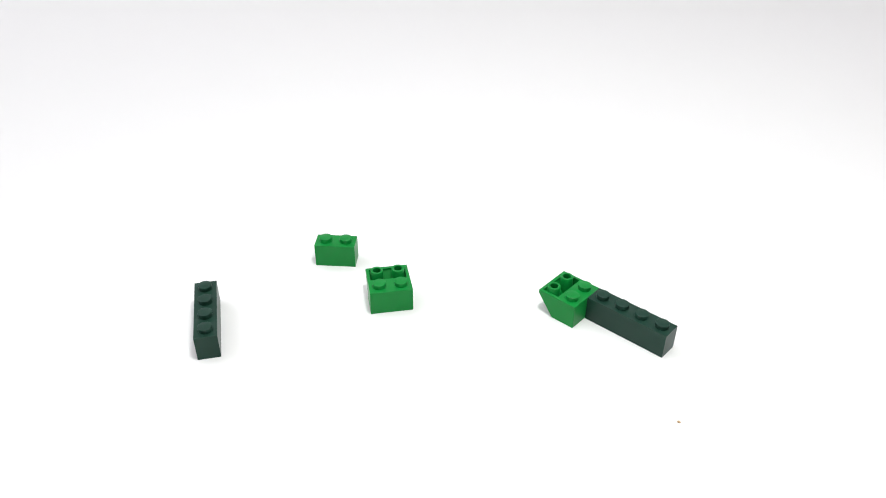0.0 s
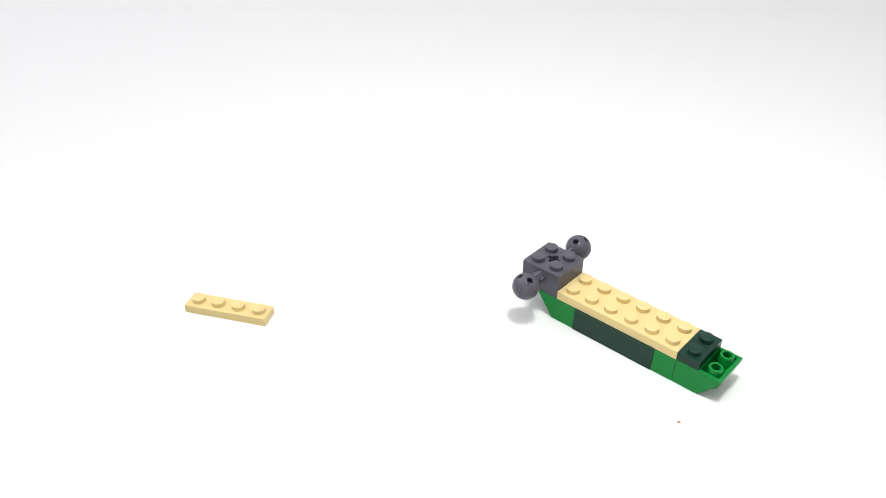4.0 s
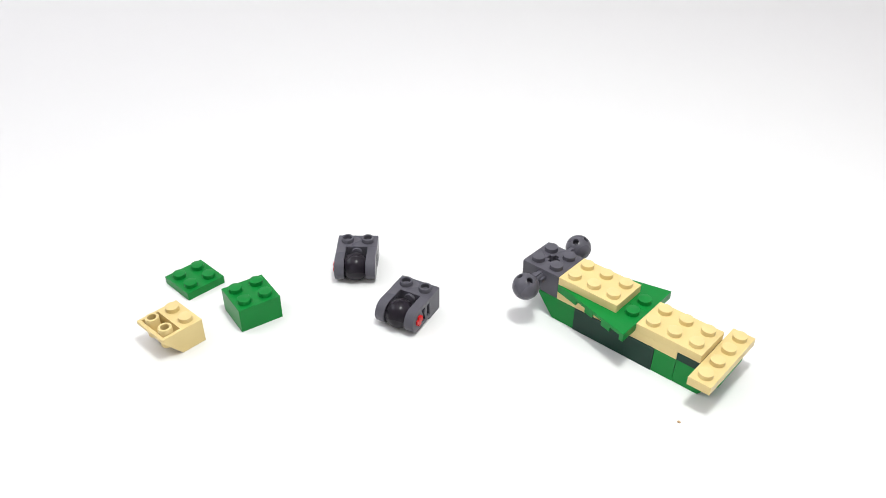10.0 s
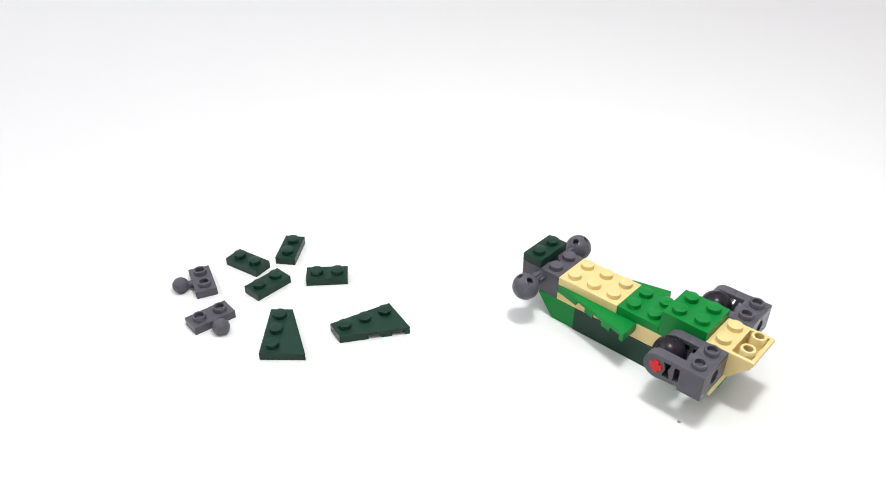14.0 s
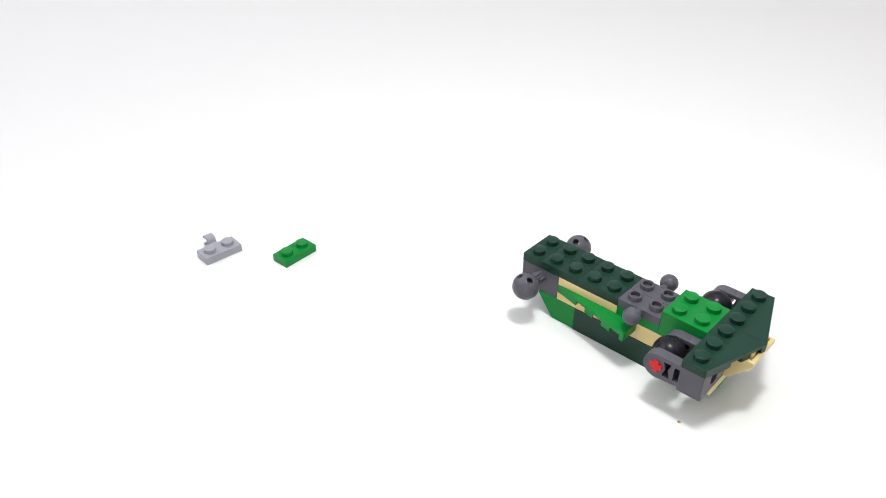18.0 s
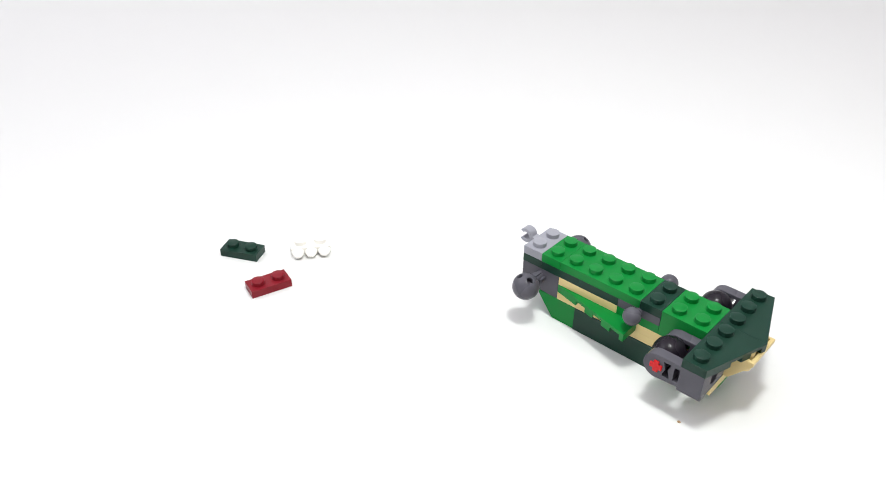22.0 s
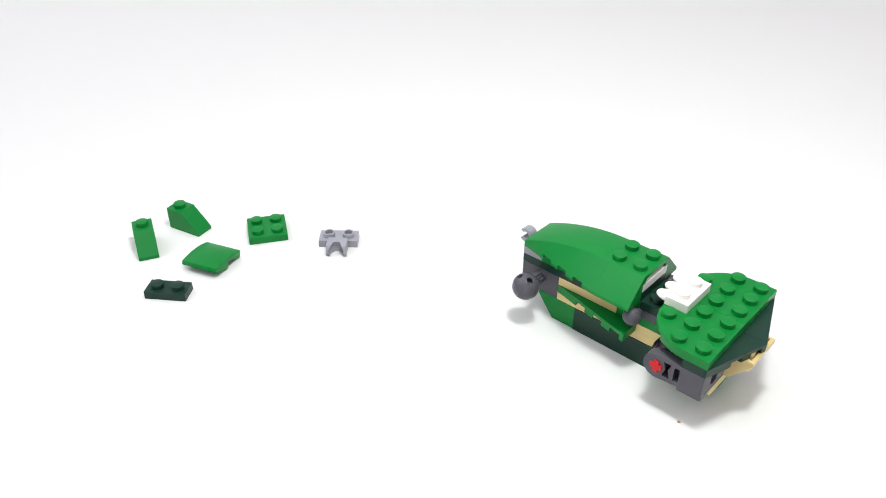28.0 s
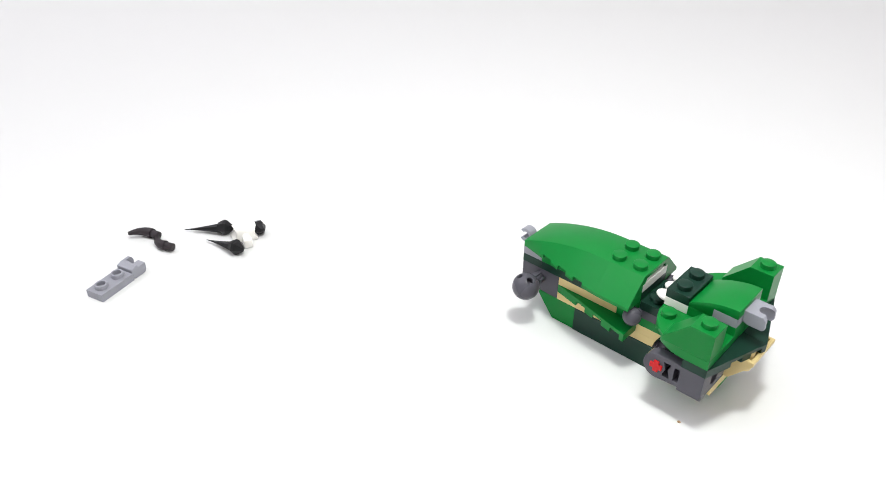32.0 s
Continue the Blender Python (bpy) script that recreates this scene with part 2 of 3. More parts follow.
def canopy(material, colour):
    """The long wedge: an arched top two knobs wide, sides that flare to four knobs at the studded end, hollow below."""
    steps = [i / 12 for i in range(0, 73)]

    def outer(s):
        u = min(max(s - 3.0, 0.0), 2.0)
        w = 1 + min(s, 3.0) / 4 + 0.25 * (u - u * u / 4)
        h = BRICK if s >= 4 else BRICK - 7.35 * ((4 - s) / 4) ** 2
        return w * STUD - 0.06, h

    def make():
        bm = blank()
        rows_out, rows_in = [], []
        for s in steps:
            w, h = outer(s)
            x = min(s * STUD + 0.06, 6 * STUD - 0.06)
            lip = min(1.1, h * 0.5)
            rows_out.append([bm.verts.new((x, 8 + y, z)) for y, z in
                             ((-w, 0), (-w, lip), (-7.9, h - 0.16), (-7.5, h), (7.5, h), (7.9, h - 0.16), (w, lip), (w, 0))])
        for s in steps[9:]:
            w, h = outer(s)
            v = min(w - 1.4, 8.1)
            x = min(s * STUD + 0.06, 6 * STUD - 0.06)
            rows_in.append([bm.verts.new((x, 8 + y, z)) for y, z in
                            ((-v, 0), (-v, min(3.4, h * 0.4)), (-0.72 * v, h - 1.5), (0.72 * v, h - 1.5), (v, min(3.4, h * 0.4)), (v, 0))])
        for a, b in zip(rows_out, rows_out[1:]):
            for i in range(7):
                bm.faces.new((a[i], a[i + 1], b[i + 1], b[i]))
        for a, b in zip(rows_in, rows_in[1:]):
            for i in range(5):
                bm.faces.new((a[i], b[i], b[i + 1], a[i + 1]))
        for i in range(9, len(steps)):
            if i + 1 < len(steps):
                a, b, c, d = rows_out[i], rows_out[i + 1], rows_in[i - 9], rows_in[i - 8]
                bm.faces.new((a[0], b[0], d[0], c[0]))
                bm.faces.new((a[7], c[5], d[5], b[7]))
        bm.faces.new(rows_out[0])
        bm.faces.new(rows_in[0])
        for i in range(9):
            bm.faces.new((rows_out[i][0], rows_out[i + 1][0], rows_out[i + 1][7], rows_out[i][7]))
        bm.faces.new((rows_out[9][0], rows_in[0][0], rows_in[0][5], rows_out[9][7]))
        a, b = rows_out[-1], rows_in[-1]
        bm.faces.new((a[0], a[1], b[1], b[0]))
        bm.faces.new((a[1], a[2], b[2], b[1]))
        bm.faces.new((a[2], a[3], a[4], a[5], b[3], b[2]))
        bm.faces.new((a[5], a[6], b[4], b[3]))
        bm.faces.new((a[6], a[7], b[5], b[4]))
        bmesh.ops.recalc_face_normals(bm, faces=bm.faces[:])
        cutters = []
        for s in (1.5, 2.45, 3.42):
            for side in (-1, 1):
                y = 8 + side * (1 + s / 4) * STUD
                cutters.append(raw(box(blank(), s * STUD - 2.1, s * STUD + 2.1, y - 2.2, y + 2.2, -1, 1.7)))
        return finish(carve(raw(bm), *cutters), material, 25)
    ob = thing("wedge_cover", f"long {colour} plastic curved wedge cover with four studs", "building brick")
    part("body", stored(("canopy", material.name), make), ob)
    studs(ob, [(4.5, 0.5), (4.5, 1.5), (5.5, 0.5), (5.5, 1.5)], BRICK, material)
    return ob


RIGHT, UP, NEAR = Vector((0.742, 0.670, 0.008)), Vector((-0.386, 0.418, 0.823)), Vector((0.548, -0.613, 0.568))


def ball_brick():
    """A brick with a ball on an arm at either side and a cross-shaped hole from top to bottom."""
    ob = thing("ball_joint_brick", "dark grey plastic brick with a large ball on either side", "building brick")

    def body():
        me = raw(bevel(extrude(blank(), inset([(0, 0), (16, 0), (16, 16), (0, 16)], 0.06), 0, BRICK), 0.2))
        return finish(carve(me, raw(box(blank(), 1.4, 14.6, 1.4, 14.6, -1, 3.5)),
                            raw(box(blank(), 5.6, 10.4, 7.05, 8.95, 3, 12)), raw(box(blank(), 7.05, 8.95, 5.6, 10.4, 3, 12))), GREY, 0)
    part("body", stored("ball_brick", body), ob)
    studs(ob, [(0.5, 0.5), (0.5, 1.5), (1.5, 0.5), (1.5, 1.5)], BRICK, GREY)
    for side, tilts in ((-1, ((0.23, 0.46), (-0.48, 0.79))), (1, ((-0.36, 0.47), (0.56, 0.66)))):
        centre = Vector((8, 8 + side * 16.5, 6.2))
        reach = Vector((8, 8 + side * 7.9, 6.2))

        def arm():
            bm = rod(blank(), reach, centre, 1.7)
            bm = box(bm, 7.3, 8.7, min(reach.y, centre.y), max(reach.y, centre.y), 4.0, 8.4)
            bm = box(bm, 5.6, 10.4, min(reach.y, reach.y + side * 2.6), max(reach.y, reach.y + side * 2.6), 5.5, 6.9)
            return finish(raw(bm), GREY)

        def knob():
            cutters = []
            for a, b in tilts:
                d = RIGHT * a + UP * b + NEAR * math.sqrt(max(0.02, 1 - a * a - b * b))
                cutters.append(raw(rod(blank(), centre + d * 2.6, centre + d * 6, 1.12, n=24)))
                cutters.append(raw(rod(blank(), centre + d * 4.45, centre + d * 5.45, 1.08, 2.1, n=24)))
            return finish(carve(raw(ball(blank(), centre, 4.88)), *cutters), GREY)
        holder = part("arm", arm(), ob)
        part("ball", knob(), holder)
    return ob


def ball_plate():
    """A plate of two knobs with holes, with a small ball on a neck at the middle of one long side."""
    ob = thing("ball_plate", "dark grey two-stud plastic plate with a ball on its side", "building plate", "plates with a ball")
    part("body", slab(rect(2, 1), PLATE, GREY, (2, 1)), ob)
    studs(ob, grid(2, 1), PLATE, GREY, True)

    def neck():
        return finish(raw(rod(blank(), (8, 0.6, 1.9), (8, -3.9, 2.3), 1.5, 1.3)), GREY)

    def knob():
        return finish(raw(ball(blank(), (8, -4.25, 2.5), 3.15)), GREY)
    part("ball", stored("small_ball", knob), part("neck", stored("neck", neck), ob))
    return ob


def stadium(x0, z0, r, x1, top, low, n=36):
    """Side of an ear: round about (x0, z0), straight towards x1."""
    arc = [(x0 - r * math.sin(math.pi * i / n), z0 + r * math.cos(math.pi * i / n)) for i in range(n + 1)]
    return [(x1, low), (x1, top)] + arc


def joint():
    """A hinge block: two knobs on a block, two ears in front that hold a ball by a cross axle."""
    ob = thing("hinge_block", "dark grey plastic hinge block holding a glossy black ball", "building brick", "hinge blocks")

    def body():
        me = raw(bevel(box(blank(), 0, 7.94, 0.06, 15.94, 0, BRICK), 0.2))
        return finish(carve(me, raw(rod(blank(), (3, 8, 5.0), (10, 8, 5.0), 2.45, n=32)), raw(box(blank(), 1.3, 6.7, 1.3, 14.7, -1, 2.2))), GREY, 0)

    def ear(lo, hi, cut_from):
        me = raw(bevel(extrude(blank(), stadium(-7.7, 5.0, 4.6, 1.0, 9.56, 1.1), lo, hi, "y"), 0.3, 2, 40))
        bow = [(-5.5, 2.5), (-2.95, 2.5), (-3.1, 3.6), (-3.65, 4.9), (-3.65, 5.7), (-3.1, 7.0), (-2.95, 8.1), (-5.5, 8.1), (-5.2, 7.0), (-4.75, 5.7), (-4.75, 4.9), (-5.2, 3.6)]
        slot = [(-1.75, 2.7), (0.05, 2.7), (0.05, 7.8), (-1.75, 7.8)]
        return finish(carve(me, raw(extrude(blank(), bow, cut_from, cut_from + 6, "y")), raw(extrude(blank(), slot, cut_from, cut_from + 6, "y")),
                            raw(ball(blank(), (-7.7, 8, 5.4), 5.6))), GREY, 0)
    block = part("block", stored("joint_body", body), ob)
    part("ear", stored("ear_low", lambda: ear(0.10, 3.9, -2.5)), ob)
    part("ear", stored("ear_high", lambda: ear(12.1, 15.90, 11.0)), ob)
    studs(block, [(0.5, 0.5), (0.5, 1.5)], BRICK, GREY, True)
    part("nub", stored("nub", lambda: finish(raw(bevel(rod(blank(), (0.4, 8, 7.0), (-1.0, 8, 7.0), 2.1), 0.2)), GREY)), block)
    part("ball", stored("joint_ball", lambda: finish(raw(ball(blank(), (-7.7, 8, 5.45), 5.45)), BLACK)), ob, "glossy black ball")

    def axle():
        bm = blank()
        for lo, hi, k in ((0, 3.3, 1), (3.3, 4.1, 0.8), (4.1, 11.9, 1), (11.9, 12.7, 0.8), (12.7, 16, 1)):
            a, b = 2.1 * k, 0.9
            cross = [(-7.7 + x, 5.2 + z) for x, z in ((a, -b), (a, b), (b, b), (b, a), (-b, a), (-b, b), (-a, b), (-a, -b), (-b, -b), (-b, -a), (b, -a), (b, -b))]
            extrude(bm, cross, lo, hi, "y")
        return finish(raw(bevel(bm, 0.18, 2)), RED, 0)
    pin = part("axle", stored("axle", axle), ob, "red cross-shaped axle")
    return ob, pin


def clip_plate():
    ob = thing("clip_plate", "light grey two-stud plastic plate with an open clip", "building plate")
    part("body", slab(rect(1, 2), PLATE, PALE_GREY, (1, 2)), ob)
    studs(ob, grid(1, 2), PLATE, PALE_GREY)

    def clip():
        turn = [math.radians(218 - 360 + (142 + 142) * i / 40) for i in range(41)]
        pts = [(-4.1 + 2.8 * math.cos(a), 2.5 + 2.8 * math.sin(a)) for a in turn]
        pts += [(-4.1 + 1.5 * math.cos(a), 2.5 + 1.5 * math.sin(a)) for a in reversed(turn)]
        bm = extrude(blank(), pts, 6.2, 9.8, "y")
        bevel(bm, 0.25, 2, 40)
        return finish(raw(box(bm, -1.9, 0.4, 6.4, 9.6, 0.3, 2.9)), PALE_GREY, 0)
    part("clip", stored("clip", clip), ob)
    return ob


def toothed_plate():
    ob = thing("toothed_plate", "white two-stud plastic plate with three pointed teeth", "building plate", "toothed plates")
    part("body", slab(rect(1, 2), PLATE, WHITE, (1, 2)), ob)
    studs(ob, grid(1, 2), PLATE, WHITE)

    def tooth():
        bm = blank()
        profile = [(2.62 * math.sqrt(max(0, 1 - (i / 12) ** 1.9)), 4.7 * i / 12) for i in range(13)]
        m = Matrix.Rotation(radians(-90), 4, "Y") @ Matrix.Diagonal((0.6, 1, 1, 1))
        return finish(raw(lathe(bm, [(0, -0.5), (2.62, -0.5)] + profile[:-1] + [(0, 4.7)], 24, m)), WHITE)
    for i in range(3):
        part("tooth", stored("tooth", tooth), ob, at=spot(0.4, (i + 0.5) * 16 / 3, 1.6) @ pose(0, 0, 0, 0, 1, 0))
    return ob


def socket_mesh(x0):
    """A cup that grips a small ball: two cheeks under an arch, open at the end and below, with a notch in its roof."""
    side = [(x0 - 0.3, 0.9), (x0 + 1.6, 0.02), (x0 + 6.2, 0.02), (x0 + 6.9, 0.8), (x0 + 6.7, 3.7), (x0 + 5.7, 4.8), (x0 - 0.3, 4.8)]
    me = raw(bevel(extrude(blank(), side, 3.9, 12.1, "y"), 0.22, 2))
    return carve(me, raw(ball(blank(), (x0 + 5.57, 8.013, 2.1), 3.32)), raw(rod(blank(), (x0 + 4.7, 8, -3), (x0 + 4.7, 8, 8.3), 1.86, n=26)),
                 raw(box(blank(), x0 + 4.7, x0 + 11, 6.17, 9.83, -2.3, 8.7)))


def socket_plate():
    ob = thing("socket_plate", "light grey two-stud plastic plate with an open ball socket", "building plate")
    part("body", slab(rect(1, 2), PLATE, PALE_GREY, (1, 2)), ob)
    studs(ob, grid(1, 2), PLATE, PALE_GREY, True)
    part("socket", stored("socket", lambda: finish(socket_mesh(8), PALE_GREY, 0)), ob)
    return ob


def end_socket_plate():
    ob = thing("socket_plate", "light grey two-stud plastic plate with a raised end clip", "building plate")
    part("body", slab(rect(2, 1), PLATE, PALE_GREY, (2, 1)), ob)
    studs(ob, grid(2, 1), PLATE, PALE_GREY, True)

    def cup():
        side = [(15.7, 0.9), (17.0, 0), (22.0, 0), (22.9, 1.2), (22.9, 4.0), (21.8, 5.4), (18.0, 5.4), (15.7, 4.7)]
        me = raw(bevel(extrude(blank(), side, 0.06, 7.94, "y"), 0.35, 2))
        return finish(carve(me, raw(box(blank(), 19.2, 26, 3.6, 6.5, 1.8, 9)), raw(box(blank(), 18.9, 26, -1, 3.7, 4.3, 9))), PALE_GREY, 0)
    part("socket", stored("cup", cup), ob)
    return ob


def tapered(path, radii, n=20, squash=1.0):
    """A tube along the points of path with a radius at each, closed at both ends."""
    bm, rings = blank(), []
    for i, p in enumerate(path):
        a, b = Vector(path[max(0, i - 1)]), Vector(path[min(len(path) - 1, i + 1)])
        q = (b - a).to_track_quat("Z", "Y")
        rings.append([bm.verts.new(Vector(p) + q @ Vector((radii[i] * math.cos(2 * math.pi * k / n), squash * radii[i] * math.sin(2 * math.pi * k / n), 0)))
                      for k in range(n)])
    for a, b in zip(rings, rings[1:]):
        for k in range(n):
            bm.faces.new((a[k], a[(k + 1) % n], b[(k + 1) % n], b[k]))
    bm.faces.new(rings[0])
    bm.faces.new(rings[-1])
    bmesh.ops.recalc_face_normals(bm, faces=bm.faces[:])
    return bm


def horn():
    """A small bent horn with a round peg, lying on its side; the peg points along +x, the point bends to +y."""
    ob = thing("horn", "small brown-black plastic horn lying on its side", "horn", "horns")

    def tip():
        turn, path, p = radians(75), [], Vector((0.3, 0, 2.1))
        for i in range(13):
            path.append(tuple(p))
            a = turn * i / 12
            p = p + Vector((-math.cos(a), math.sin(a), -0.06)) * 0.86
        return finish(raw(tapered(path, [2.1 - 1.35 * (i / 12) ** 1.5 for i in range(13)])), HORN)
    part("point", stored("horn_tip", tip), ob)
    part("peg", stored("horn_peg", lambda: finish(raw(bevel(rod(blank(), (-0.6, 0, 2.1), (3.9, 0, 2.1), 1.65), 0.25)), HORN)), ob)
    return ob


def blade(length):
    """A thin spike with a faceted butt; the spike points along -x."""
    ob = thing("spike", "pointed black plastic spike with a faceted butt", "spike", "black spikes")

    def point():
        path = [(-length * i / 10, 0, 2.8 - 1.7 * i / 10) for i in range(11)]
        return finish(raw(tapered(path, [2.2 * (1 - i / 10) ** 1.5 + 0.16 + 0.6 * (1 - i / 10) for i in range(11)], 6, 0.75)), SPIKE, 30)

    def butt():
        m = Matrix.Translation((0, 0, 3.0)) @ Matrix.Rotation(radians(90), 4, "Y") @ Matrix.Rotation(radians(30), 4, "Z")
        return finish(raw(lathe(blank(), [(0, -3.4), (2.0, -2.7), (3.3, -0.3), (3.2, 0.9), (1.2, 3.6), (0, 4.1)], 6, m)), SPIKE, 15)
    part("point", point(), ob)
    part("butt", stored("blade_butt", butt), ob)
    return ob


def claw_hub():
    ob = thing("claw_holder", "rounded white plastic claw holder with a square peg", "claw holder")

    def crest():
        half = [(3.8 * math.cos(math.pi * i / 20), 0.05 + 6.7 * math.sin(math.pi * i / 20) ** 0.8) for i in range(21)]
        me = raw(bevel(extrude(blank(), half, -5.2, 5.0, "y"), 0.5, 2, 40))
        return finish(carve(me, raw(rod(blank(), (-9, -7.2, 4.0), (9, -7.2, 4.0), 3.8, n=32)),
                            raw(rod(blank(), (-9, 7.4, 3.6), (9, 7.4, 3.6), 3.4, n=32))), WHITE)

    def peg():
        return finish(raw(bevel(box(blank(), 5.8, 9.2, -1.7, 1.7, 0.4, 4.0), 0.4, 2)), WHITE)

    def neck():
        return finish(raw(rod(blank(), (2.5, 0, 2.3), (6.5, 0, 2.3), 1.8, 1.5)), WHITE)
    part("crest", stored("crest", crest), ob)
    part("peg", stored("hub_peg", peg), part("neck", stored("hub_neck", neck), ob))
    return ob


# ------------------------------------------------------------------ when and where each piece lies
def flat(x, y, turn, z=0.0):
    """Lying on the table, millimetres and degrees."""
    return pose(x * MM, y * MM, z * MM, 0, 0, turn)


def tipped(x, y, turn, tilt, edge):
    """Lying on the table, leaning by tilt degrees over the edge at that many millimetres along the piece."""
    return pose(x * MM, y * MM, 0, 0, 0, turn) @ pose(0, 0, 0, 0, tilt, 0) @ spot(-edge, 0, 0)


def built(x, y, layers, turn=0):
    """In the model: place in knobs, height in plates."""
    return pose(x * STUD * MM, y * STUD * MM, layers * PLATE * MM, 0, 0, turn)


MOVES = []      # piece, seconds of laying down, pose on the table, seconds of building in, pose in the model


def piece(ob, t_down, lying, t_built=None, place=None, nudge=None):
    half = HALF_TURN.get(ob.name)
    if half and place and lying.to_quaternion().rotation_difference(place.to_quaternion()).angle > math.pi / 2:
        lying = lying @ half        # a plate looks the same turned half round
    MOVES.append((ob, t_down, lying, t_built, place, nudge))
    return ob


# the two pieces that stand there from the start
start = inverted_slope(GREEN, "green")
start.matrix_basis = built(2, 2, 0, 180)
long_far = brick(4, 1, DARK_GREEN, "dark green", "long dark green bricks")
long_far.matrix_basis = built(2, 1, 0)

# first stretch
piece(brick(4, 1, DARK_GREEN, "dark green", "long dark green bricks"), 0.0, flat(-95.8, -83.3, -34.6), 0.2, built(2, -0.03, 0))
piece(brick(1, 2, GREEN, "green"), 0.0, flat(-87.3, -31.0, -51.5), 0.6, built(6, 0, 0))
piece(inverted_slope(GREEN, "green"), 0.0, flat(-33.9, -31.2, 142.6), 1.0, built(7, 0, 0))
piece(ball_brick(), 1.4, flat(-113.2, -27.0, -34.5), 3.4, built(-1, 0, 3))
piece(plate(6, 2, TAN, "tan"), 1.8, flat(-60.7, -62.4, 75.5), 3.0, built(1, 0, 3))
piece(plate(1, 2, DARK_GREEN, "dark green", "dark green two-stud plates"), 2.2, flat(-103.8, -57.4, -42.1), 3.8, built(7, 0, 3))
piece(plate(1, 4, TAN, "tan"), 2.6, flat(-98.9, -82.2, -62.6), 4.2, built(8, -1, 3))

# second stretch
piece(wing(GREEN, "green", True), 4.8, flat(-82.9, -18.0, -104.0), 6.0, built(1, 1, 4))
piece(wing(GREEN, "green", False), 5.2, flat(-126.7, -47.6, -35.3), 6.4, built(1, 0, 4))
piece(plate(3, 2, TAN, "tan", "tan six-stud plates"), 5.6, flat(-113.3, -99.0, -13.6), 6.8, built(5, 0, 4))
piece(plate(3, 2, TAN, "tan", "tan six-stud plates"), 7.2, flat(-113.5, -46.4, -34.4), 9.7, built(1, 0, 5))
piece(plate(2, 2, GREEN, "green", "green four-stud plates"), 7.6, flat(-115.9, -84.4, -1.3), 10.1, built(4, 0, 5))
piece(brick(2, 2, GREEN, "green"), 8.0, flat(-85.8, -78.6, -13.1), 10.9, built(6, 0, 5))
piece(inverted_slope(TAN, "tan"), 8.3, flat(-92.3, -93.3, -89.7), 11.3, built(8, 0, 4))
far_joint, far_pin = joint()
piece(far_joint, 8.3, tipped(-68.8, -14.95, 131.7, 0, 8), 10.5, built(8, 2, 4))
near_joint, near_pin = joint()
piece(near_joint, 8.3, tipped(-28.8, -22.8, 107.0, 0, 8), 11.7, built(8, -2, 4), (8.9, tipped(-27.6, -23.6, 104.2, 0, 8)))
DG = "dark green two-stud plates"
piece(plate(2, 1, DARK_GREEN, "dark green", DG), 12.1, flat(-108.9, -61.3, 10.3), 14.7, built(0, 0, 6))
piece(plate(2, 1, DARK_GREEN, "dark green", DG), 12.1, flat(-104.2, -34.5, -54.6), 14.3, built(0, 1, 6))
piece(plate(2, 1, DARK_GREEN, "dark green", DG), 12.1, flat(-80.3, -32.2, 80.3), 13.9, built(0, 0, 6, 90))
piece(plate(2, 1, DARK_GREEN, "dark green", DG), 12.1, flat(-80.4, -67.3, 90.9), 15.1, built(2, 1, 6))
piece(plate(2, 1, DARK_GREEN, "dark green", DG), 12.1, flat(-74.5, -48.8, 46.6), 15.5, built(2, 0, 6))
piece(ball_plate(), 12.5, flat(-113.1, -75.9, -23.3), 16.3, built(4, 0, 6))
piece(ball_plate(), 12.5, flat(-80.9, -94.4, 82.9), 15.9, built(6, 2, 6, 180))
piece(short_wing(DARK_GREEN, "dark green", False), 12.9, flat(-47.7, -60.1, -17.1), 17.1, built(8, -2, 7))
piece(short_wing(DARK_GREEN, "dark green", True), 13.3, flat(-53.9, -87.0, 41.8), 16.7, built(8, 1, 7))

# third stretch
piece(clip_plate(), 17.5, flat(-122.0, -66.1, -5.8), 18.9, built(-1, 0, 7))
piece(plate(1, 2, GREEN, "green"), 17.9, flat(-97.4, -46.8, 1.9), 19.3, built(0, 0, 7))
piece(plate(4, 2, GREEN, "green"), 18.3, flat(-86.9, -95.6, 81.0), 19.7, built(1, 0, 7))
piece(plate(1, 2, DARK_GREEN, "dark green", DG), 20.1, flat(-119.0, -37.4, -22.8), 21.7, built(5, 0, 7))
piece(plate(1, 2, DARK_GREEN, "dark green", DG), 20.5, flat(-119.4, -52.0, -63.6), 22.1, built(4, 0, 8))
piece(toothed_plate(), 20.9, flat(-84.9, -27.0, 142.8), 22.5, built(4, 0, 9))
piece(plate(1, 2, DARK_RED, "dark red"), 21.3, flat(-90.9, -65.4, -17.3), 22.9, built(1, 0, 8))
piece(canopy(GREEN, "green"), 23.3, flat(-37.0, -46.7, -152.4), 24.0, built(-1, 0, 8))
piece(round_corner(GREEN, "green", False), 24.4, flat(-55.8, -46.8, 126.5), 24.8, built(6, -2, 8))
piece(round_corner(GREEN, "green", True), 24.4, flat(-74.7, -70.3, -179.0), 25.2, built(6, 1, 8))

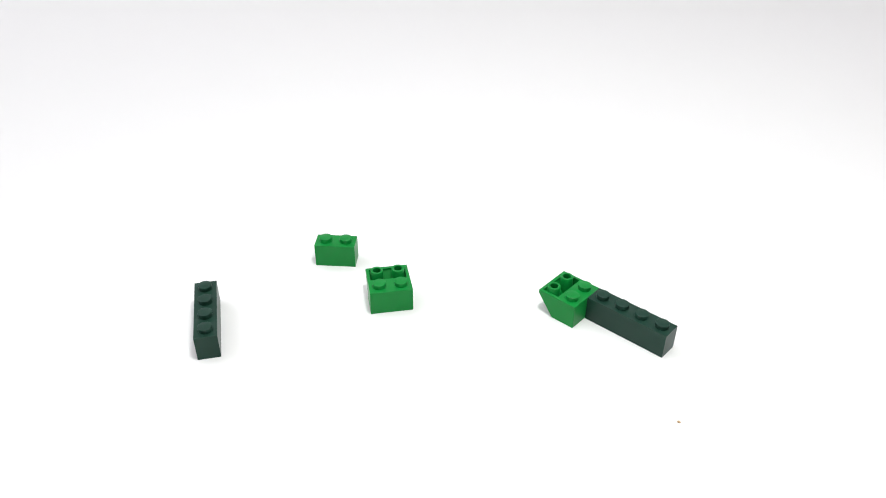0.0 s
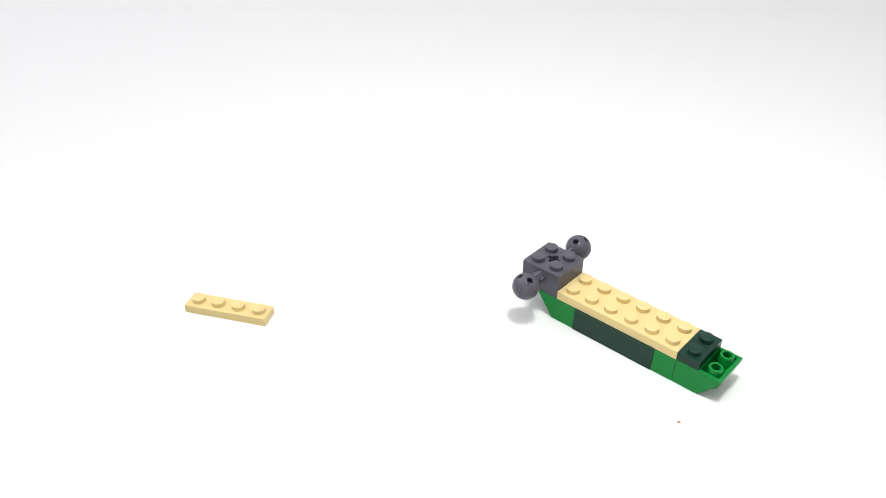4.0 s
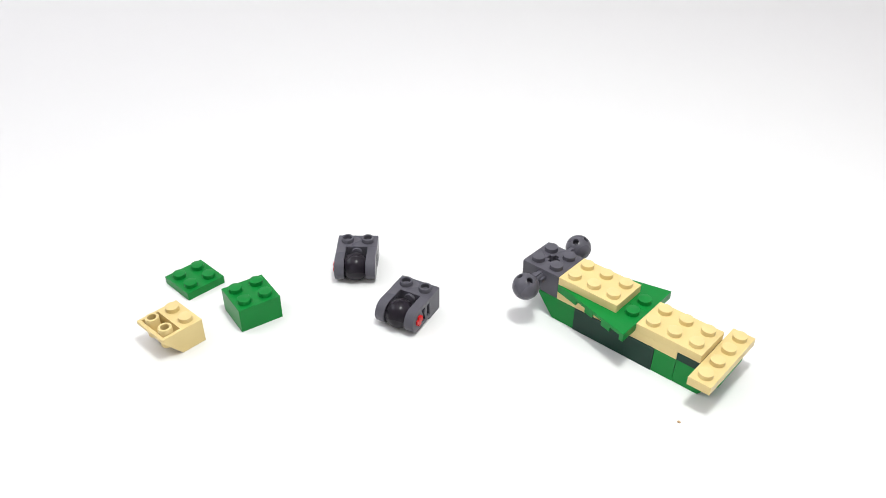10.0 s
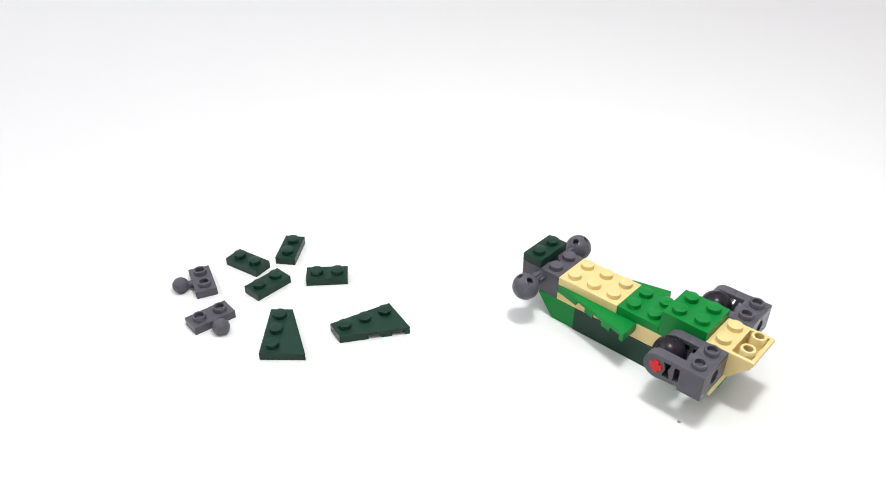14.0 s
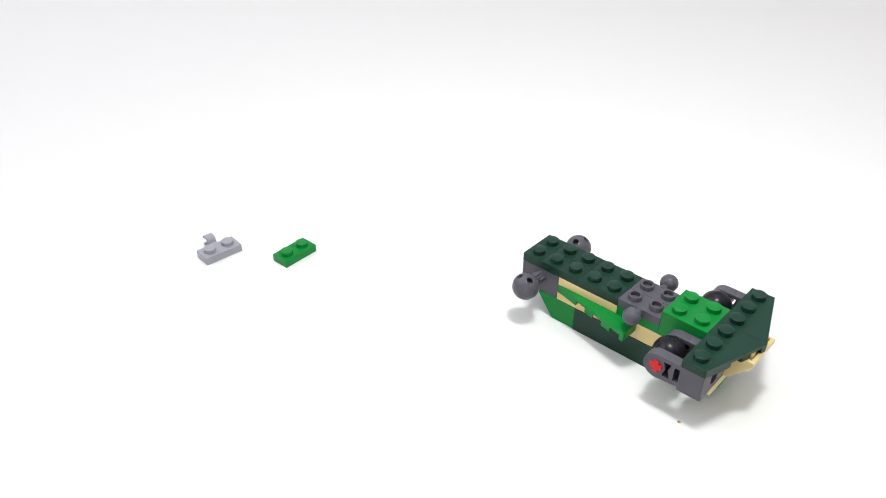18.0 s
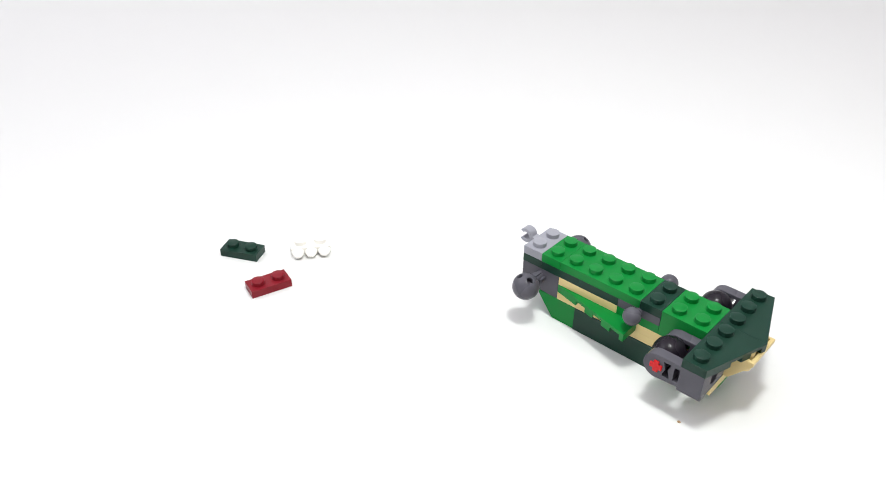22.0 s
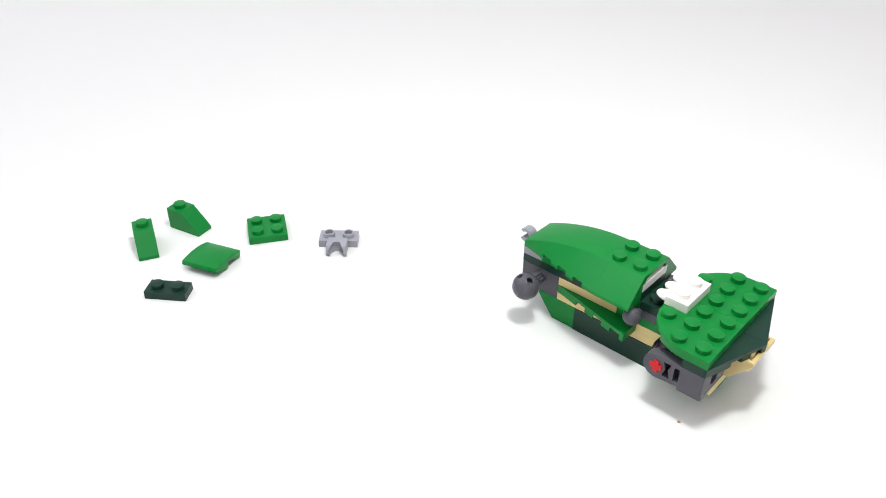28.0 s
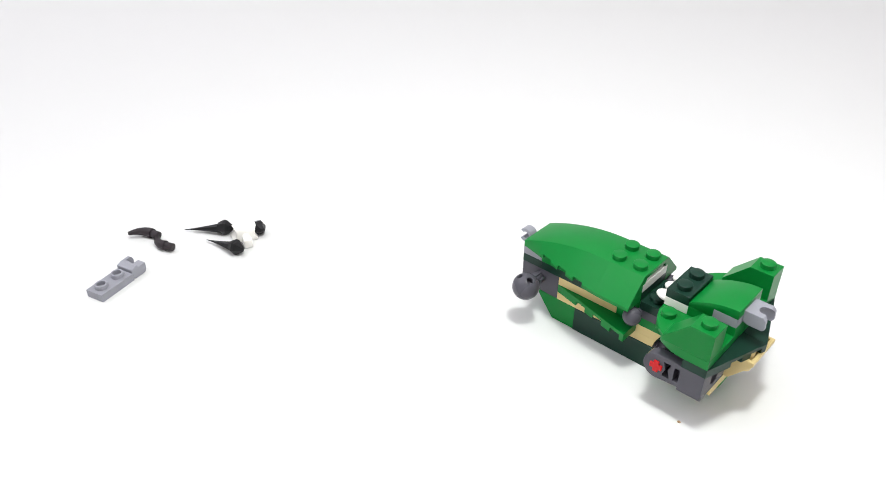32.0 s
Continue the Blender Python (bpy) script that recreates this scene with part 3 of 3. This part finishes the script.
# last stretch
piece(slope(GREEN, "green"), 25.6, flat(-132.9, -76.7, 154.0), 30.6, built(7, -2, 9))
piece(slope(GREEN, "green"), 25.6, flat(-135.9, -49.7, -166.3), 29.4, built(7, 3, 9))
piece(curved_slope(GREEN, "green"), 26.0, tipped(-106.0, -62.8, 110.5, 21.8, 8), 30.2, built(7, 0, 10))
piece(plate(2, 2, GREEN, "green", "green four-stud plates"), 26.4, flat(-126.8, -37.7, -33.7), 29.0, built(7, 0, 9))
piece(socket_plate(), 26.8, flat(-96.6, -21.9, -48.8), 29.8, built(8, 0, 10))
piece(toothed_plate(), 27.2, flat(-91.7, -57.4, -3.0), 28.0, built(6, 0, 9))
piece(plate(1, 2, DARK_GREEN, "dark green", DG), 27.6, flat(-118.05, -88.8, -53.9), 28.4, built(6, 0, 10))
piece(horn(), 31.0, flat(-148.0, -70.6, 15.0, 4.2) @ pose(0, 0, 0, 180, 0, 0))
piece(horn(), 31.0, flat(-136.0, -71.8, 21.0))
piece(blade(17.4), 31.4, flat(-128.2, -48.1, 38.4))
piece(blade(16.2), 31.4, flat(-112.7, -53.6, 12.5))
piece(blade(7.5), 31.4, flat(-117.8, -38.5, -5.6))
piece(claw_hub(), 31.4, flat(-119.8, -44.3, -25.0))
piece(end_socket_plate(), 31.8, flat(-122.6, -107.1, 104.9))

# ------------------------------------------------------------------ movement
STEP = 1 / 30
AWAY, BACK = Vector((-0.742, -0.670, 0)), Vector((-0.670, 0.742, 0))


def waiting(i, lying):
    """A place on the table beside the scene, where a piece waits its turn."""
    spotted = AWAY * (0.36 + 0.050 * (i // 6)) + BACK * (-0.10 + 0.052 * (i % 6))
    m = lying.copy()
    m.translation = spotted + Vector((0, 0, lying.translation.z))
    return m


def hop(t, a, b):
    """Rows for a quick move from a to b that ends at t: in one step, or in more where the piece turns far."""
    qa, qb = a.to_quaternion(), b.to_quaternion()
    if qa.dot(qb) < 0:
        qb.negate()
    n = max(1, math.ceil(math.degrees(qa.rotation_difference(qb).angle) / 89.7))
    rows = [(t - n * STEP, a)]
    for i in range(1, n):
        p = a.translation.lerp(b.translation, i / n) + Vector((0, 0, 0.03))
        rows.append((t - (n - i) * STEP, Matrix.LocRotScale(p, qa.slerp(qb, i / n), None)))
    return rows + [(t, b)]


def motions():
    for i, (ob, t_down, lying, t_built, place, nudge) in enumerate(MOVES):
        rows = [(0.0, lying)] if t_down == 0 else [(0.0, waiting(i, lying)), *hop(t_down, waiting(i, lying), lying)]
        last = lying
        if nudge:
            rows += hop(nudge[0], lying, nudge[1])
            last = nudge[1]
        if t_built is not None:
            rows += hop(t_built, last, place)
            last = place
        walk(ob, rows + [(SECONDS, last)])
    for pin, t, out in ((near_pin, 8.9, -10.3), (far_pin, 9.3, 8.4)):
        home = pose(0, (-0.5 if out < 0 else 0.5) * MM, 0)
        drawn = pose(0, out * MM, 0)
        walk(pin, [(0.0, drawn), *hop(t, drawn, home), (SECONDS, home)])


motions()
